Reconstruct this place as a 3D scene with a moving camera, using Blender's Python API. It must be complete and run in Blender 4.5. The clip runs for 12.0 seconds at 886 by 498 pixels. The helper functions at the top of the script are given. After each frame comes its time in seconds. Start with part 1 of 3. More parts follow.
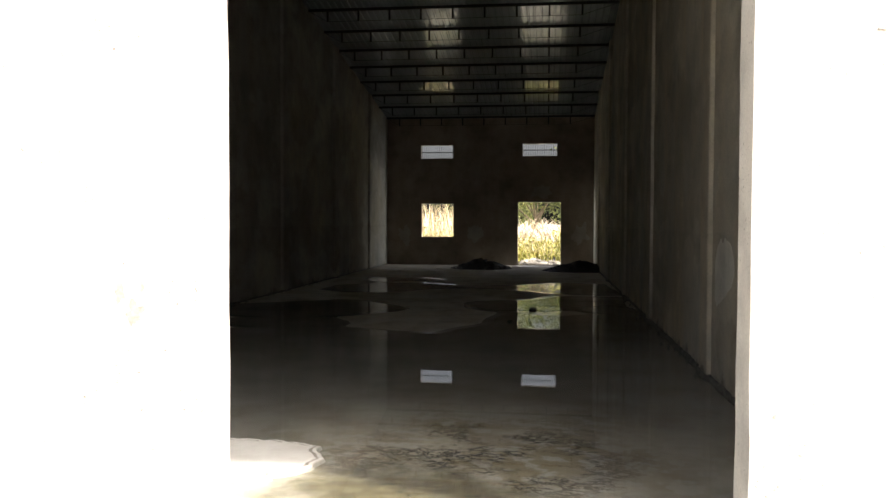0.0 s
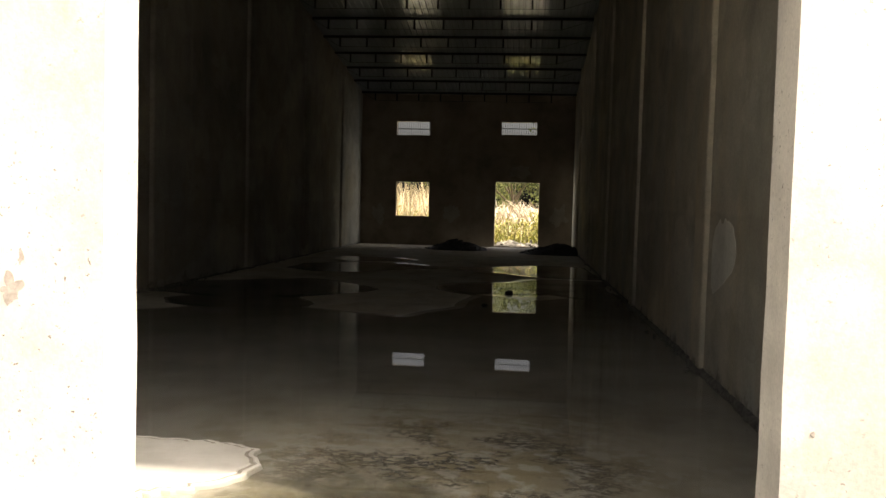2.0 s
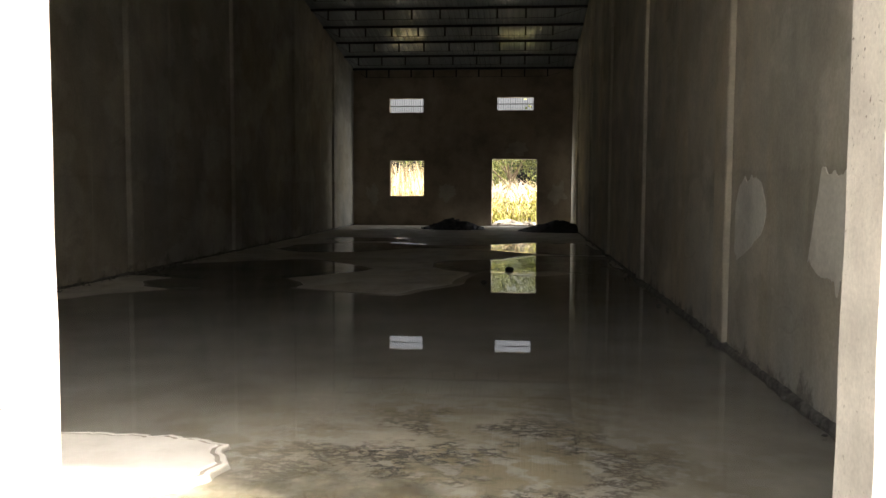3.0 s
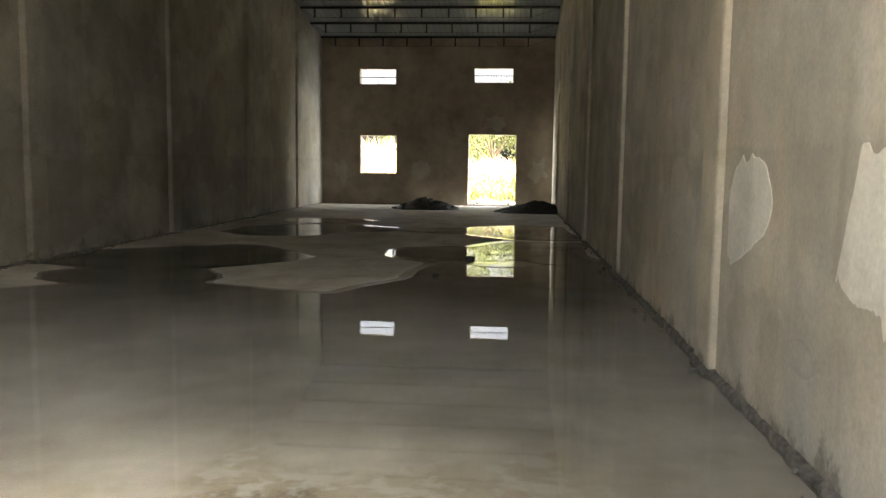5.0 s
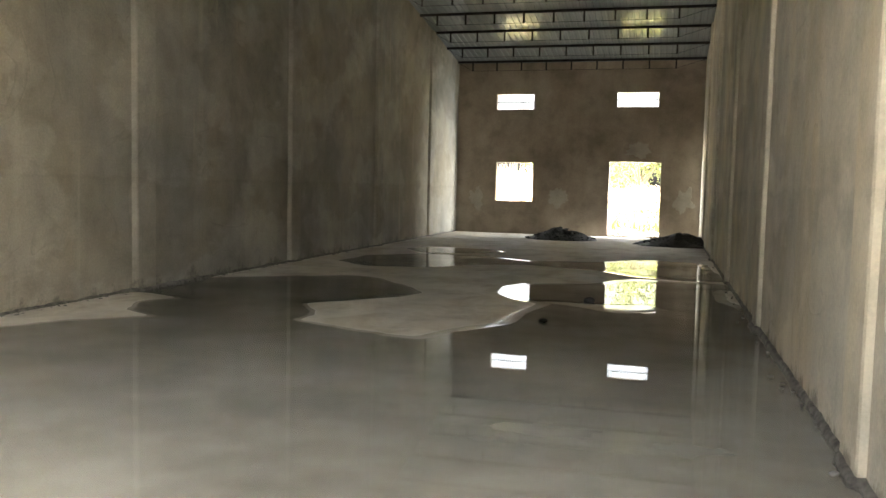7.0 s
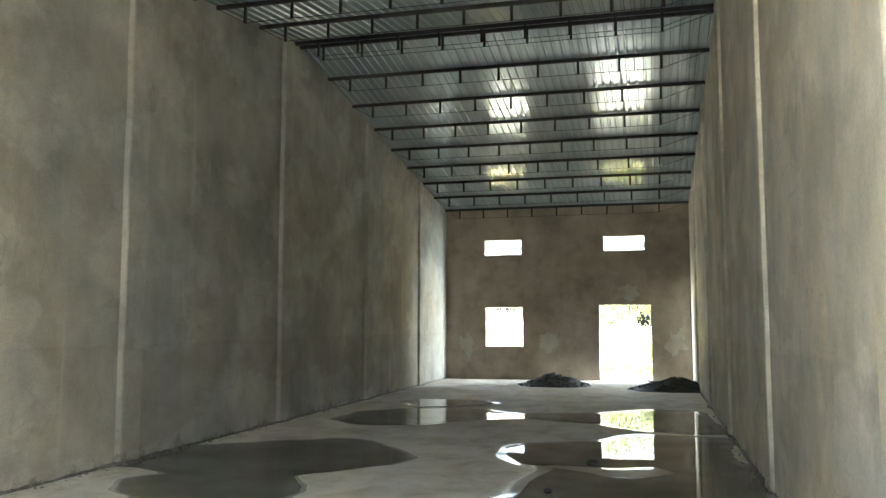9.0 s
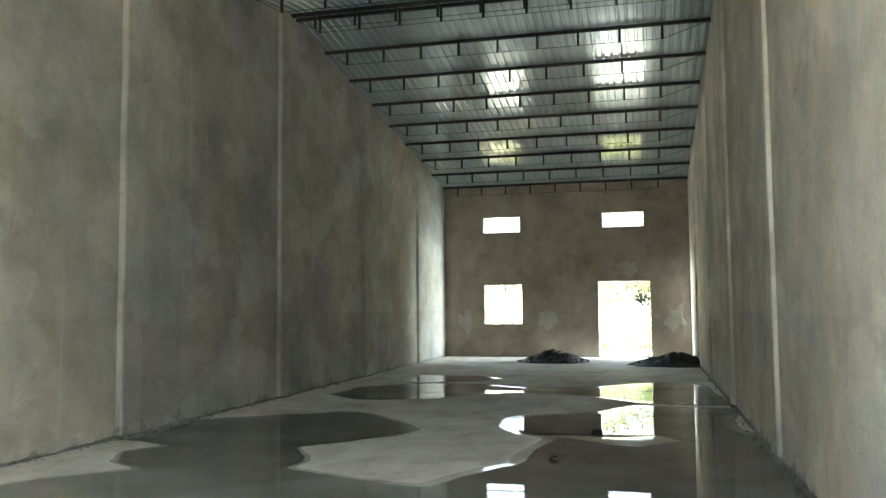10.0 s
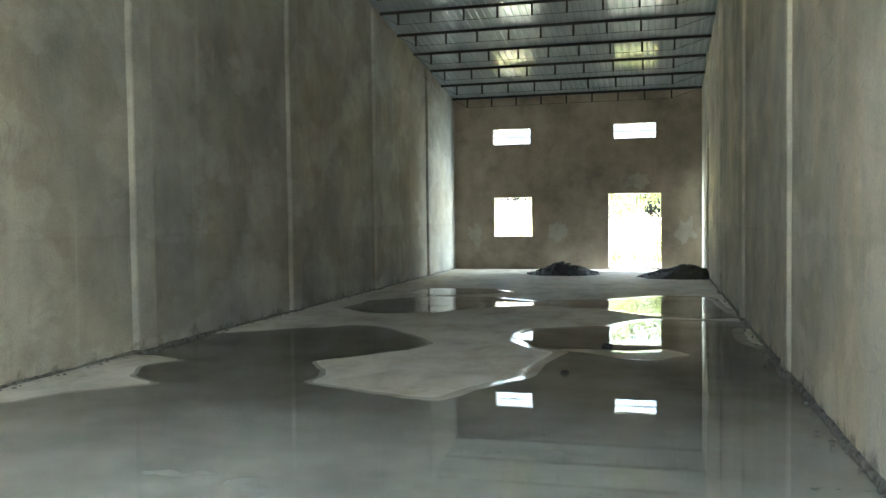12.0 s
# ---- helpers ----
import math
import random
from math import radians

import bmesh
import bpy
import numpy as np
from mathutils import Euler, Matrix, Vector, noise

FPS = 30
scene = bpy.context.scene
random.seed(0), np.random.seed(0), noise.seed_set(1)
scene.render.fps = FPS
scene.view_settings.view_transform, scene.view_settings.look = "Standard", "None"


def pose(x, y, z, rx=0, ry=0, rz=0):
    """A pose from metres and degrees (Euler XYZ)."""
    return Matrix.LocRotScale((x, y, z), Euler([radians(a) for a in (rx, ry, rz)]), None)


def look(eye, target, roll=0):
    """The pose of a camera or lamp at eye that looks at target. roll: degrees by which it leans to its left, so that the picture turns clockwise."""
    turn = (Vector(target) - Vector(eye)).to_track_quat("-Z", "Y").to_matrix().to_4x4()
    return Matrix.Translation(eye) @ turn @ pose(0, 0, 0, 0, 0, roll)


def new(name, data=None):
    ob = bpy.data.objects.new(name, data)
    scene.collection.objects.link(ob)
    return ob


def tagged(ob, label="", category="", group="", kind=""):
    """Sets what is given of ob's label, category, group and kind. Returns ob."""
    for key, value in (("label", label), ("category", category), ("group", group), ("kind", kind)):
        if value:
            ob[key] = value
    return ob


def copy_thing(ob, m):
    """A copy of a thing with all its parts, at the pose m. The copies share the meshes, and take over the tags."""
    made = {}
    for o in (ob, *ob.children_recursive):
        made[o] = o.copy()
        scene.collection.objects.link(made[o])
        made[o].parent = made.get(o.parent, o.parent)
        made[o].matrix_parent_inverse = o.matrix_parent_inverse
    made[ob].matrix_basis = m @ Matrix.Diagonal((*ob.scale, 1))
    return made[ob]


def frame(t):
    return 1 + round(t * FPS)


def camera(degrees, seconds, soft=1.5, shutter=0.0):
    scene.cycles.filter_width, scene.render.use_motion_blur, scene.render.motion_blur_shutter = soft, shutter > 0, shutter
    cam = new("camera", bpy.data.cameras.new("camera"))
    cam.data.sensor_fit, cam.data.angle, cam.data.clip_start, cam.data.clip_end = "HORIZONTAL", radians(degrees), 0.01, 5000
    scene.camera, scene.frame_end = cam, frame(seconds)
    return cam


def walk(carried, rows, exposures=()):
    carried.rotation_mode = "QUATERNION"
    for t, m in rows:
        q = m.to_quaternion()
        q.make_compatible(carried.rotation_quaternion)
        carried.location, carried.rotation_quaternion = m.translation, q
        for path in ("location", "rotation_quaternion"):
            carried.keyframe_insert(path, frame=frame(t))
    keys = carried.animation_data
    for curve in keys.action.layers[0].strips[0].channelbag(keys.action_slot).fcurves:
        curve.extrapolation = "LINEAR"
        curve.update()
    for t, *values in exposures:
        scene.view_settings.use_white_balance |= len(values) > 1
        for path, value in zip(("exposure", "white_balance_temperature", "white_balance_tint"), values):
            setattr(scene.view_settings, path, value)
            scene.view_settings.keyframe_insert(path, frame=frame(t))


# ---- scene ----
cam = camera(56.5, 12.0)
PATH = [
    (0, (0.067, -0.073, 1.436), (-0.184, 1.91, 1.371), 0.2),
    (0.5, (0.061, -0.058, 1.398), (-0.171, 1.927, 1.315), -0.8),
    (1, (0.05, 0.152, 1.385), (-0.204, 2.136, 1.343), -0.5),
    (1.5, (0.059, 0.43, 1.357), (-0.198, 2.412, 1.273), 0.9),
    (2, (0.034, 0.698, 1.361), (-0.159, 2.686, 1.252), 1.5),
    (2.5, (-0.016, 0.991, 1.313), (-0.208, 2.972, 1.124), -1.2),
    (3, (-0.013, 1.333, 1.207), (-0.198, 3.319, 1.059), 0.3),
    (3.5, (0.016, 1.712, 1.239), (-0.123, 3.696, 1.032), 1.1),
    (5.5, (0.392, 3.13, 1.23), (0.208, 5.112, 1.029), 0.3),
    (6, (0.449, 3.403, 1.289), (0.139, 5.371, 1.112), -0.3),
    (6.5, (0.657, 3.666, 1.236), (0.276, 5.621, 1.056), 3.7),
    (7, (0.652, 3.755, 1.299), (0.135, 5.684, 1.149), 1.3),
    (7.5, (0.549, 3.883, 1.374), (0.144, 5.841, 1.328), 0.5),
    (9.5, (0.502, 3.887, 1.581), (-0.001, 5.812, 1.781), -0.2),
    (10, (0.429, 3.977, 1.421), (-0.05, 5.913, 1.563), -0.5),
    (10.5, (0.416, 3.967, 1.5), (-0.067, 5.907, 1.51), -0.3),
    (11, (0.461, 3.932, 1.504), (-0.037, 5.869, 1.478), -0.5),
    (11.5, (0.407, 3.972, 1.52), (-0.093, 5.906, 1.405), -0.8),
    (12, (0.386, 4.001, 1.482), (-0.116, 5.935, 1.408), -0.7),
]
walk(cam, [(t, look(eye, target, roll)) for t, eye, target, roll in PATH],
     [(0, 0.82, 6500, 11), (1, 0.62, 6500, 11), (1.5, 0.74, 6500, 11), (2, 0.38, 7200, 11), (2.5, 1.65, 6700, 11), (3, 1.25, 6800, 11), (3.5, 1.95, 7000, 11),
      (5.5, 3.0, 6800, 9), (6.5, 3.6, 6900, 9), (7.5, 3.9, 6450, 7), (9.5, 4.3, 5750, 0), (12, 4.15, 5600, -4)])

# ---- light ----
world = bpy.data.worlds.new("sky")
scene.world = world
world.use_nodes = True
wn = world.node_tree.nodes
sky = wn.new("ShaderNodeTexSky")
sky.sky_type, sky.sun_disc = "NISHITA", False
SUN_FROM = Vector((0.885, -0.40, 1.31)).normalized()
sky.sun_elevation = math.asin(SUN_FROM.z)
sky.sun_rotation = math.atan2(SUN_FROM.x, SUN_FROM.y)
sky.air_density, sky.dust_density = 0.8, 10.0
haze = wn.new("ShaderNodeHueSaturation")
haze.inputs["Saturation"].default_value, haze.inputs["Value"].default_value = 0.4, 1.6
world.node_tree.links.new(sky.outputs[0], haze.inputs["Color"])
world.node_tree.links.new(haze.outputs[0], wn["Background"].inputs[0])
wn["Background"].inputs[1].default_value = 0.15
sun = new("sun", bpy.data.lights.new("sun", "SUN"))
sun.data.energy, sun.data.angle, sun.data.color = 4.6, radians(1.5), (1.0, 0.94, 0.84)
sun.matrix_world = look(SUN_FROM * 50, (0, 0, 0))

# added lamps on the back doorway jambs, standing in for low sky light
for lx, aim, power in ((0.485, -1, 11.0), (-0.89, 1, 4.0)):
    lamp = new("doorway_fill", bpy.data.lights.new("doorway_fill", "AREA"))
    lamp.data.shape, lamp.data.size, lamp.data.size_y = "RECTANGLE", 0.17, 1.9
    lamp.data.energy, lamp.data.color, lamp.data.spread = power, (0.94, 0.97, 1.0), radians(75)
    lamp.matrix_world = Matrix.Translation((lx, 27.5, 1.08)) @ Matrix(((0, 0, -aim), (1, 0, 0), (0, -aim, 0))).to_4x4()

# ---- plan ----
XL, XR = -5.3, 1.57            # inner faces of the long walls
YF, YI, YB = 3.59, 3.85, 27.39   # street face, inner face of the front wall, inner face of the back wall
RIDGE, EAVE, SLOPE = 16.7, 4.90, 0.14
TH = 0.22
DOOR_L, DOOR_R, LINTEL = -1.50, 0.935, 4.2
BAYS = (7.75, 12.05, 16.12, 20.25, 24.3)


def roof_z(y):
    return EAVE + SLOPE * (YB - RIDGE - abs(y - RIDGE))


# ---- materials ----
def material(name):
    m = bpy.data.materials.new(name)
    m.use_nodes = True
    nt = m.node_tree
    return m, nt.nodes, nt.links, nt.nodes["Principled BSDF"]


def noise_node(n, l, scale, detail=5.0, stretch=(1, 1, 1), rough=0.6, offset=(0, 0, 0)):
    g = n.new("ShaderNodeNewGeometry")
    mp = n.new("ShaderNodeMapping")
    mp.inputs["Scale"].default_value = stretch
    mp.inputs["Location"].default_value = offset
    l.new(g.outputs["Position"], mp.inputs[0])
    t = n.new("ShaderNodeTexNoise")
    t.inputs["Scale"].default_value, t.inputs["Detail"].default_value, t.inputs["Roughness"].default_value = scale, detail, rough
    l.new(mp.outputs[0], t.inputs["Vector"])
    return t.outputs["Fac"]


def ramp(n, l, fac, stops):
    r = n.new("ShaderNodeValToRGB")
    while len(r.color_ramp.elements) < len(stops):
        r.color_ramp.elements.new(0.5)
    for e, (p, c) in zip(r.color_ramp.elements, stops):
        e.position = p
        e.color = (*c, 1) if len(c) == 3 else (c[0], c[0], c[0], 1)
    l.new(fac, r.inputs[0])
    return r.outputs[0]


def mix(n, l, fac, a, b, mode="MIX"):
    m = n.new("ShaderNodeMix")
    m.data_type, m.blend_type = "RGBA", mode
    for sock, v in ((m.inputs[0], fac), (m.inputs[6], a), (m.inputs[7], b)):
        if isinstance(v, bpy.types.NodeSocket):
            l.new(v, sock)
        elif isinstance(v, tuple):
            sock.default_value = (*v, 1)
        else:
            sock.default_value = v
    return m.outputs[2]


def map_range(n, l, v, a, c, lo=0.0, hi=1.0):
    r = n.new("ShaderNodeMapRange")
    r.interpolation_type = "SMOOTHSTEP"
    for i, x in enumerate((a, c, lo, hi)):
        r.inputs[i + 1].default_value = x
    l.new(v, r.inputs[0])
    return r.outputs[0]


def bump(n, l, bsdf, height, strength=0.3, distance=0.01):
    b = n.new("ShaderNodeBump")
    b.inputs["Strength"].default_value, b.inputs["Distance"].default_value = strength, distance
    l.new(height, b.inputs["Height"])
    l.new(b.outputs[0], bsdf.inputs["Normal"])


def plaster(name, dark, light, stain, stain_amount=0.5, grain=40.0, rough=0.9, streak=1.0, seam=False):
    """Cement render: trowelled clouds, streaks that run down, fine grain."""
    m, n, l, b = material(name)
    clouds = ramp(n, l, noise_node(n, l, 0.9, 6, offset=(3, 1, 7)), [(0.3, dark), (0.7, light)])
    runs = ramp(n, l, noise_node(n, l, 1.5, 6, (1, 1, 0.14)), [(0.48, (0,)), (0.72, (1,))])
    k = n.new("ShaderNodeMath")
    k.operation = "MULTIPLY"
    l.new(runs, k.inputs[0])
    k.inputs[1].default_value = stain_amount * streak
    col = mix(n, l, k.outputs[0], clouds, stain)
    wide = ramp(n, l, noise_node(n, l, 0.33, 3, (1, 1, 1.3), offset=(7, 7, 1)), [(0.35, (0.86,)), (0.65, (1.08,))])
    col = mix(n, l, 1.0, col, wide, "MULTIPLY")
    blot = ramp(n, l, noise_node(n, l, 1.9, 9, offset=(11, 4, 2)), [(0.33, (0.74,)), (0.5, (1.0,)), (0.68, (1.1,))])
    col = mix(n, l, 0.5 if seam else 0.9, col, blot, "MULTIPLY")
    if seam:
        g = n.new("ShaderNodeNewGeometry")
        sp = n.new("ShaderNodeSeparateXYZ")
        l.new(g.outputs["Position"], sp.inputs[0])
        wv = n.new("ShaderNodeMath")
        wv.operation = "MULTIPLY_ADD"
        l.new(noise_node(n, l, 1.5, 5), wv.inputs[0])
        wv.inputs[1].default_value = 0.22
        l.new(sp.outputs["Z"], wv.inputs[2])
        line = ramp(n, l, wv.outputs[0], [(0.0, (0.93,)), (0.28, (0.93,)), (0.284, (0.8,)), (0.292, (1.04,)), (0.5, (1.0,))])
        dv = n.new("ShaderNodeMath")
        dv.operation = "DIVIDE"
        l.new(wv.outputs[0], dv.inputs[0])
        dv.inputs[1].default_value = 5.0
        l.new(dv.outputs[0], line.node.inputs[0])
        col = mix(n, l, 0.55, col, line, "MULTIPLY")
    if seam:
        # trowel arcs: thin dark lines of a warped noise
        arc = noise_node(n, l, 0.75, 2, (1, 1, 1.2), offset=(0.4, 5.5, 2.0))
        arc.node.inputs["Distortion"].default_value = 1.6
        arcs = ramp(n, l, arc, [(0.47, (1.0,)), (0.495, (0.84,)), (0.505, (1.05,)), (0.53, (1.0,))])
        some = ramp(n, l, noise_node(n, l, 0.8, 3, offset=(9, 9, 4)), [(0.45, (0,)), (0.62, (1,))])
        col = mix(n, l, some, col, mix(n, l, 1.0, col, arcs, "MULTIPLY"))
        # cooler and browner batches of render
        batch = ramp(n, l, noise_node(n, l, 0.42, 5, (1, 1.3, 0.8), offset=(2, 6, 3), rough=0.65), [(0.36, (0.74, 0.77, 0.79)), (0.5, (1.0, 0.98, 0.95)), (0.64, (1.22, 1.14, 1.0))])
        col = mix(n, l, 0.75, col, batch, "MULTIPLY")
        # later coats with a visible edge
        coat = ramp(n, l, noise_node(n, l, 0.6, 8, (1, 1, 1.5), offset=(14, 3, 6), rough=0.55), [(0.49, (0.88, 0.87, 0.86)), (0.53, (1.06, 1.06, 1.07)), (0.7, (1.0, 1.0, 1.0))])
        col = mix(n, l, 0.9, col, coat, "MULTIPLY")
        smear = noise_node(n, l, 1.6, 8, (1, 1, 0.9), offset=(4, 8, 15), rough=0.7)
        smear.node.inputs["Distortion"].default_value = 0.9
        col = mix(n, l, 0.55, col, ramp(n, l, smear, [(0.34, (0.80, 0.80, 0.80)), (0.5, (1.0, 1.0, 1.0)), (0.66, (1.14, 1.13, 1.10))]), "MULTIPLY")
        # thin pale and ochre runs
        drip = ramp(n, l, noise_node(n, l, 3.6, 5, (1, 1, 0.05), offset=(1, 2, 8)), [(0.58, (0,)), (0.7, (0.5,))])
        wet_zone = ramp(n, l, noise_node(n, l, 0.55, 3, offset=(8, 1, 5)), [(0.45, (0.1,)), (0.62, (1,))])
        col = mix(n, l, mix(n, l, 1.0, drip, wet_zone, "MULTIPLY"), col, (0.46, 0.42, 0.32))
        dark = ramp(n, l, noise_node(n, l, 5.2, 5, (1, 1, 0.06), offset=(5, 12, 1)), [(0.58, (0,)), (0.72, (0.4,))])
        col = mix(n, l, mix(n, l, 1.0, dark, wet_zone, "MULTIPLY"), col, (0.20, 0.19, 0.165))
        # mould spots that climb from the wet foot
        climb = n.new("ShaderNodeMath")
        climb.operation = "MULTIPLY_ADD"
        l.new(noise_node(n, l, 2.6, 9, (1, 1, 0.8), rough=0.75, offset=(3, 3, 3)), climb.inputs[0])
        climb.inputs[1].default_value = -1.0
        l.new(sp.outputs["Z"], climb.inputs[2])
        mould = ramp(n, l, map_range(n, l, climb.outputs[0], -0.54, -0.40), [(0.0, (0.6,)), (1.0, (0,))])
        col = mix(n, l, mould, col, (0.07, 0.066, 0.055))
    fine = noise_node(n, l, grain, 4)
    col = mix(n, l, 0.5, col, ramp(n, l, fine, [(0.3, (0.78,)), (0.7, (1.15,))]), "MULTIPLY")
    l.new(col, b.inputs["Base Color"])
    b.inputs["Roughness"].default_value = rough
    hh = n.new("ShaderNodeMath")
    hh.operation = "ADD"
    l.new(fine, hh.inputs[0])
    l.new(noise_node(n, l, 5, 3), hh.inputs[1])
    bump(n, l, b, hh.outputs[0], 0.2, 0.005)
    return m


def pitted(m):
    """Small open pores and grit in a rough cast."""
    n, l = m.node_tree.nodes, m.node_tree.links
    b = n["Principled BSDF"]
    old = b.inputs["Base Color"].links[0].from_socket
    pits = ramp(n, l, noise_node(n, l, 55, 3, offset=(1, 5, 9), rough=0.5), [(0.66, (0,)), (0.72, (1,))])
    zone = ramp(n, l, noise_node(n, l, 1.6, 3, offset=(2, 2, 2)), [(0.42, (0,)), (0.6, (1,))])
    col = mix(n, l, mix(n, l, 1.0, pits, zone, "MULTIPLY"), old, (0.22, 0.18, 0.14))
    rust = ramp(n, l, noise_node(n, l, 1.1, 5, offset=(6, 1, 3)), [(0.56, (0,)), (0.72, (0.55,))])
    l.new(mix(n, l, rust, col, (0.58, 0.42, 0.24)), b.inputs["Base Color"])


def plain(name, a, c, rough=0.7, metal=0.0, scale=20.0, strength=0.3):
    m, n, l, b = material(name)
    f = noise_node(n, l, scale, 5)
    l.new(ramp(n, l, f, [(0.3, a), (0.7, c)]), b.inputs["Base Color"])
    b.inputs["Roughness"].default_value, b.inputs["Metallic"].default_value = rough, metal
    bump(n, l, b, f, strength, 0.006)
    return m


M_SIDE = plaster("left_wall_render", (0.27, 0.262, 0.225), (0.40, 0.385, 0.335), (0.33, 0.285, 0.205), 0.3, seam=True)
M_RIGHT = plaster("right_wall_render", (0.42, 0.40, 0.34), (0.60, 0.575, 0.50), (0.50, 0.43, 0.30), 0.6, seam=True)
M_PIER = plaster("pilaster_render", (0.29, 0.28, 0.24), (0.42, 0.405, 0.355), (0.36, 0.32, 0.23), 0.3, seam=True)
M_BACK = plaster("back_wall_render", (0.22, 0.18, 0.138), (0.37, 0.315, 0.25), (0.18, 0.145, 0.105), 0.6, streak=0.6)
M_FRONT = plaster("front_wall_limewash", (0.72, 0.68, 0.60), (0.82, 0.79, 0.72), (0.64, 0.55, 0.42), 0.45, grain=60)
pitted(M_FRONT)
M_PATCH = plaster("patch_render", (0.66, 0.64, 0.57), (0.76, 0.74, 0.67), (0.44, 0.40, 0.33), 0.3)
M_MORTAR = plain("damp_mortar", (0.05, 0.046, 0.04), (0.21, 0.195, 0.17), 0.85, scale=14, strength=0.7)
M_IRON = plain("black_painted_steel", (0.008, 0.008, 0.009), (0.018, 0.018, 0.019), 0.75, 0.0, 30)
M_HEAP = plain("black_ash", (0.012, 0.012, 0.013), (0.06, 0.058, 0.055), 0.75, 0.0, 18, 0.8)
M_STONE = plain("grey_stone", (0.10, 0.095, 0.085), (0.22, 0.21, 0.19), 0.8, 0.0, 25)
M_BARK = plain("bark", (0.10, 0.075, 0.05), (0.2, 0.16, 0.11), 0.9, 0.0, 20)


def leafy(name, a, c):
    m, n, l, b = material(name)
    g = n.new("ShaderNodeNewGeometry")
    l.new(ramp(n, l, g.outputs["Random Per Island"], [(0.0, a), (1.0, c)]), b.inputs["Base Color"])
    b.inputs["Roughness"].default_value = 0.6
    b.inputs["Subsurface Weight"].default_value = 0.0
    return m


M_RUBBLE = leafy("pale_rubble", (0.04, 0.035, 0.028), (0.38, 0.34, 0.27))
M_REED = leafy("dry_reed", (0.48, 0.38, 0.20), (0.74, 0.63, 0.42))
M_PLUME = leafy("reed_plume", (0.52, 0.42, 0.29), (0.70, 0.61, 0.48))
M_GREEN = leafy("grass_green", (0.16, 0.18, 0.03), (0.46, 0.40, 0.08))
M_LEAF = leafy("tree_leaf", (0.04, 0.07, 0.015), (0.20, 0.21, 0.05))

# roof sheet: thin zinc-coated steel, streaked
M_ROOF, n, l, b = material("zinc_sheet")
f = noise_node(n, l, 1.3, 3, (1.5, 0.15, 1))
l.new(ramp(n, l, f, [(0.3, (0.36, 0.41, 0.43)), (0.7, (0.47, 0.515, 0.53))]), b.inputs["Base Color"])
l.new(ramp(n, l, noise_node(n, l, 3.5, 6), [(0.3, (0.14,)), (0.75, (0.21,))]), b.inputs["Roughness"])
b.inputs["Metallic"].default_value = 0.35
bump(n, l, b, noise_node(n, l, 0.9, 1, (1, 0.3, 1)), 0.06, 0.03)

# floor: grey screed, dry and pale above the water, soaked below it
M_FLOOR, n, l, b = material("screed_floor")
big = ramp(n, l, noise_node(n, l, 0.7, 7, offset=(5, 2, 0)), [(0.3, (0.55, 0.525, 0.475)), (0.7, (0.68, 0.665, 0.63))])
trowel = ramp(n, l, noise_node(n, l, 2.0, 8, (1, 0.8, 1), rough=0.68), [(0.3, (0.72,)), (0.5, (0.98,)), (0.7, (1.06,))])
dry = mix(n, l, 1.0, big, trowel, "MULTIPLY")
mottle = noise_node(n, l, 1.5, 9, (1, 0.7, 1), offset=(12, 4, 0), rough=0.68)
mottle.node.inputs["Distortion"].default_value = 0.7
dry = mix(n, l, 1.0, dry, ramp(n, l, mottle, [(0.36, (0.80, 0.73, 0.62)), (0.52, (1.0, 0.965, 0.90)), (0.66, (1.05, 1.03, 0.99))]), "MULTIPLY")
mud = ramp(n, l, noise_node(n, l, 1.1, 7, offset=(1, 8, 0)), [(0.32, (0.40, 0.375, 0.325)), (0.5, (0.56, 0.53, 0.47)), (0.68, (0.70, 0.68, 0.62))])
flakes = ramp(n, l, noise_node(n, l, 13.0, 9, (0.8, 1.3, 1), offset=(2.2, 0.4, 0), rough=0.72), [(0.40, (0,)), (0.46, (1,)), (0.51, (1,)), (0.55, (0,))])
where = ramp(n, l, noise_node(n, l, 2.0, 5, offset=(4.4, 1.3, 0), rough=0.65), [(0.47, (0.0,)), (0.56, (1,))])
crust = mix(n, l, 1.0, flakes, where, "MULTIPLY")
pale = ramp(n, l, noise_node(n, l, 6.5, 6, offset=(7.1, 5.2, 0), rough=0.6), [(0.5, (0,)), (0.57, (1,))])
ochre = ramp(n, l, noise_node(n, l, 1.3, 6, offset=(9.0, 3.0, 0)), [(0.42, (0,)), (0.62, (1,))])
geo = n.new("ShaderNodeNewGeometry")
sep = n.new("ShaderNodeSeparateXYZ")
l.new(geo.outputs["Position"], sep.inputs[0])

# the mud crust that years of traffic left inside the gateway
dist = n.new("ShaderNodeVectorMath")
dist.operation = "DISTANCE"
l.new(geo.outputs["Position"], dist.inputs[0])
dist.inputs[1].default_value = (-0.25, 4.95, 0.0)
near = map_range(n, l, dist.outputs["Value"], 0.4, 2.2, 1.0, 0.0)
core = map_range(n, l, dist.outputs["Value"], 0.35, 1.35, 1.0, 0.0)
cr = n.new("ShaderNodeMath")
cr.operation = "MULTIPLY"
l.new(core, cr.inputs[0])
l.new(crust, cr.inputs[1])
# ochre mud lightened near the gateway, painting in the daylight that falls there
tan = mix(n, l, ochre, mix(n, l, 1.0, mud, (1.35, 1.32, 1.26), "MULTIPLY"), (0.47, 0.41, 0.28))
mudb = mix(n, l, near, mud, mix(n, l, mix(n, l, 1.0, pale, (0.85, 0.85, 0.85), "MULTIPLY"), tan, (0.74, 0.71, 0.64)))
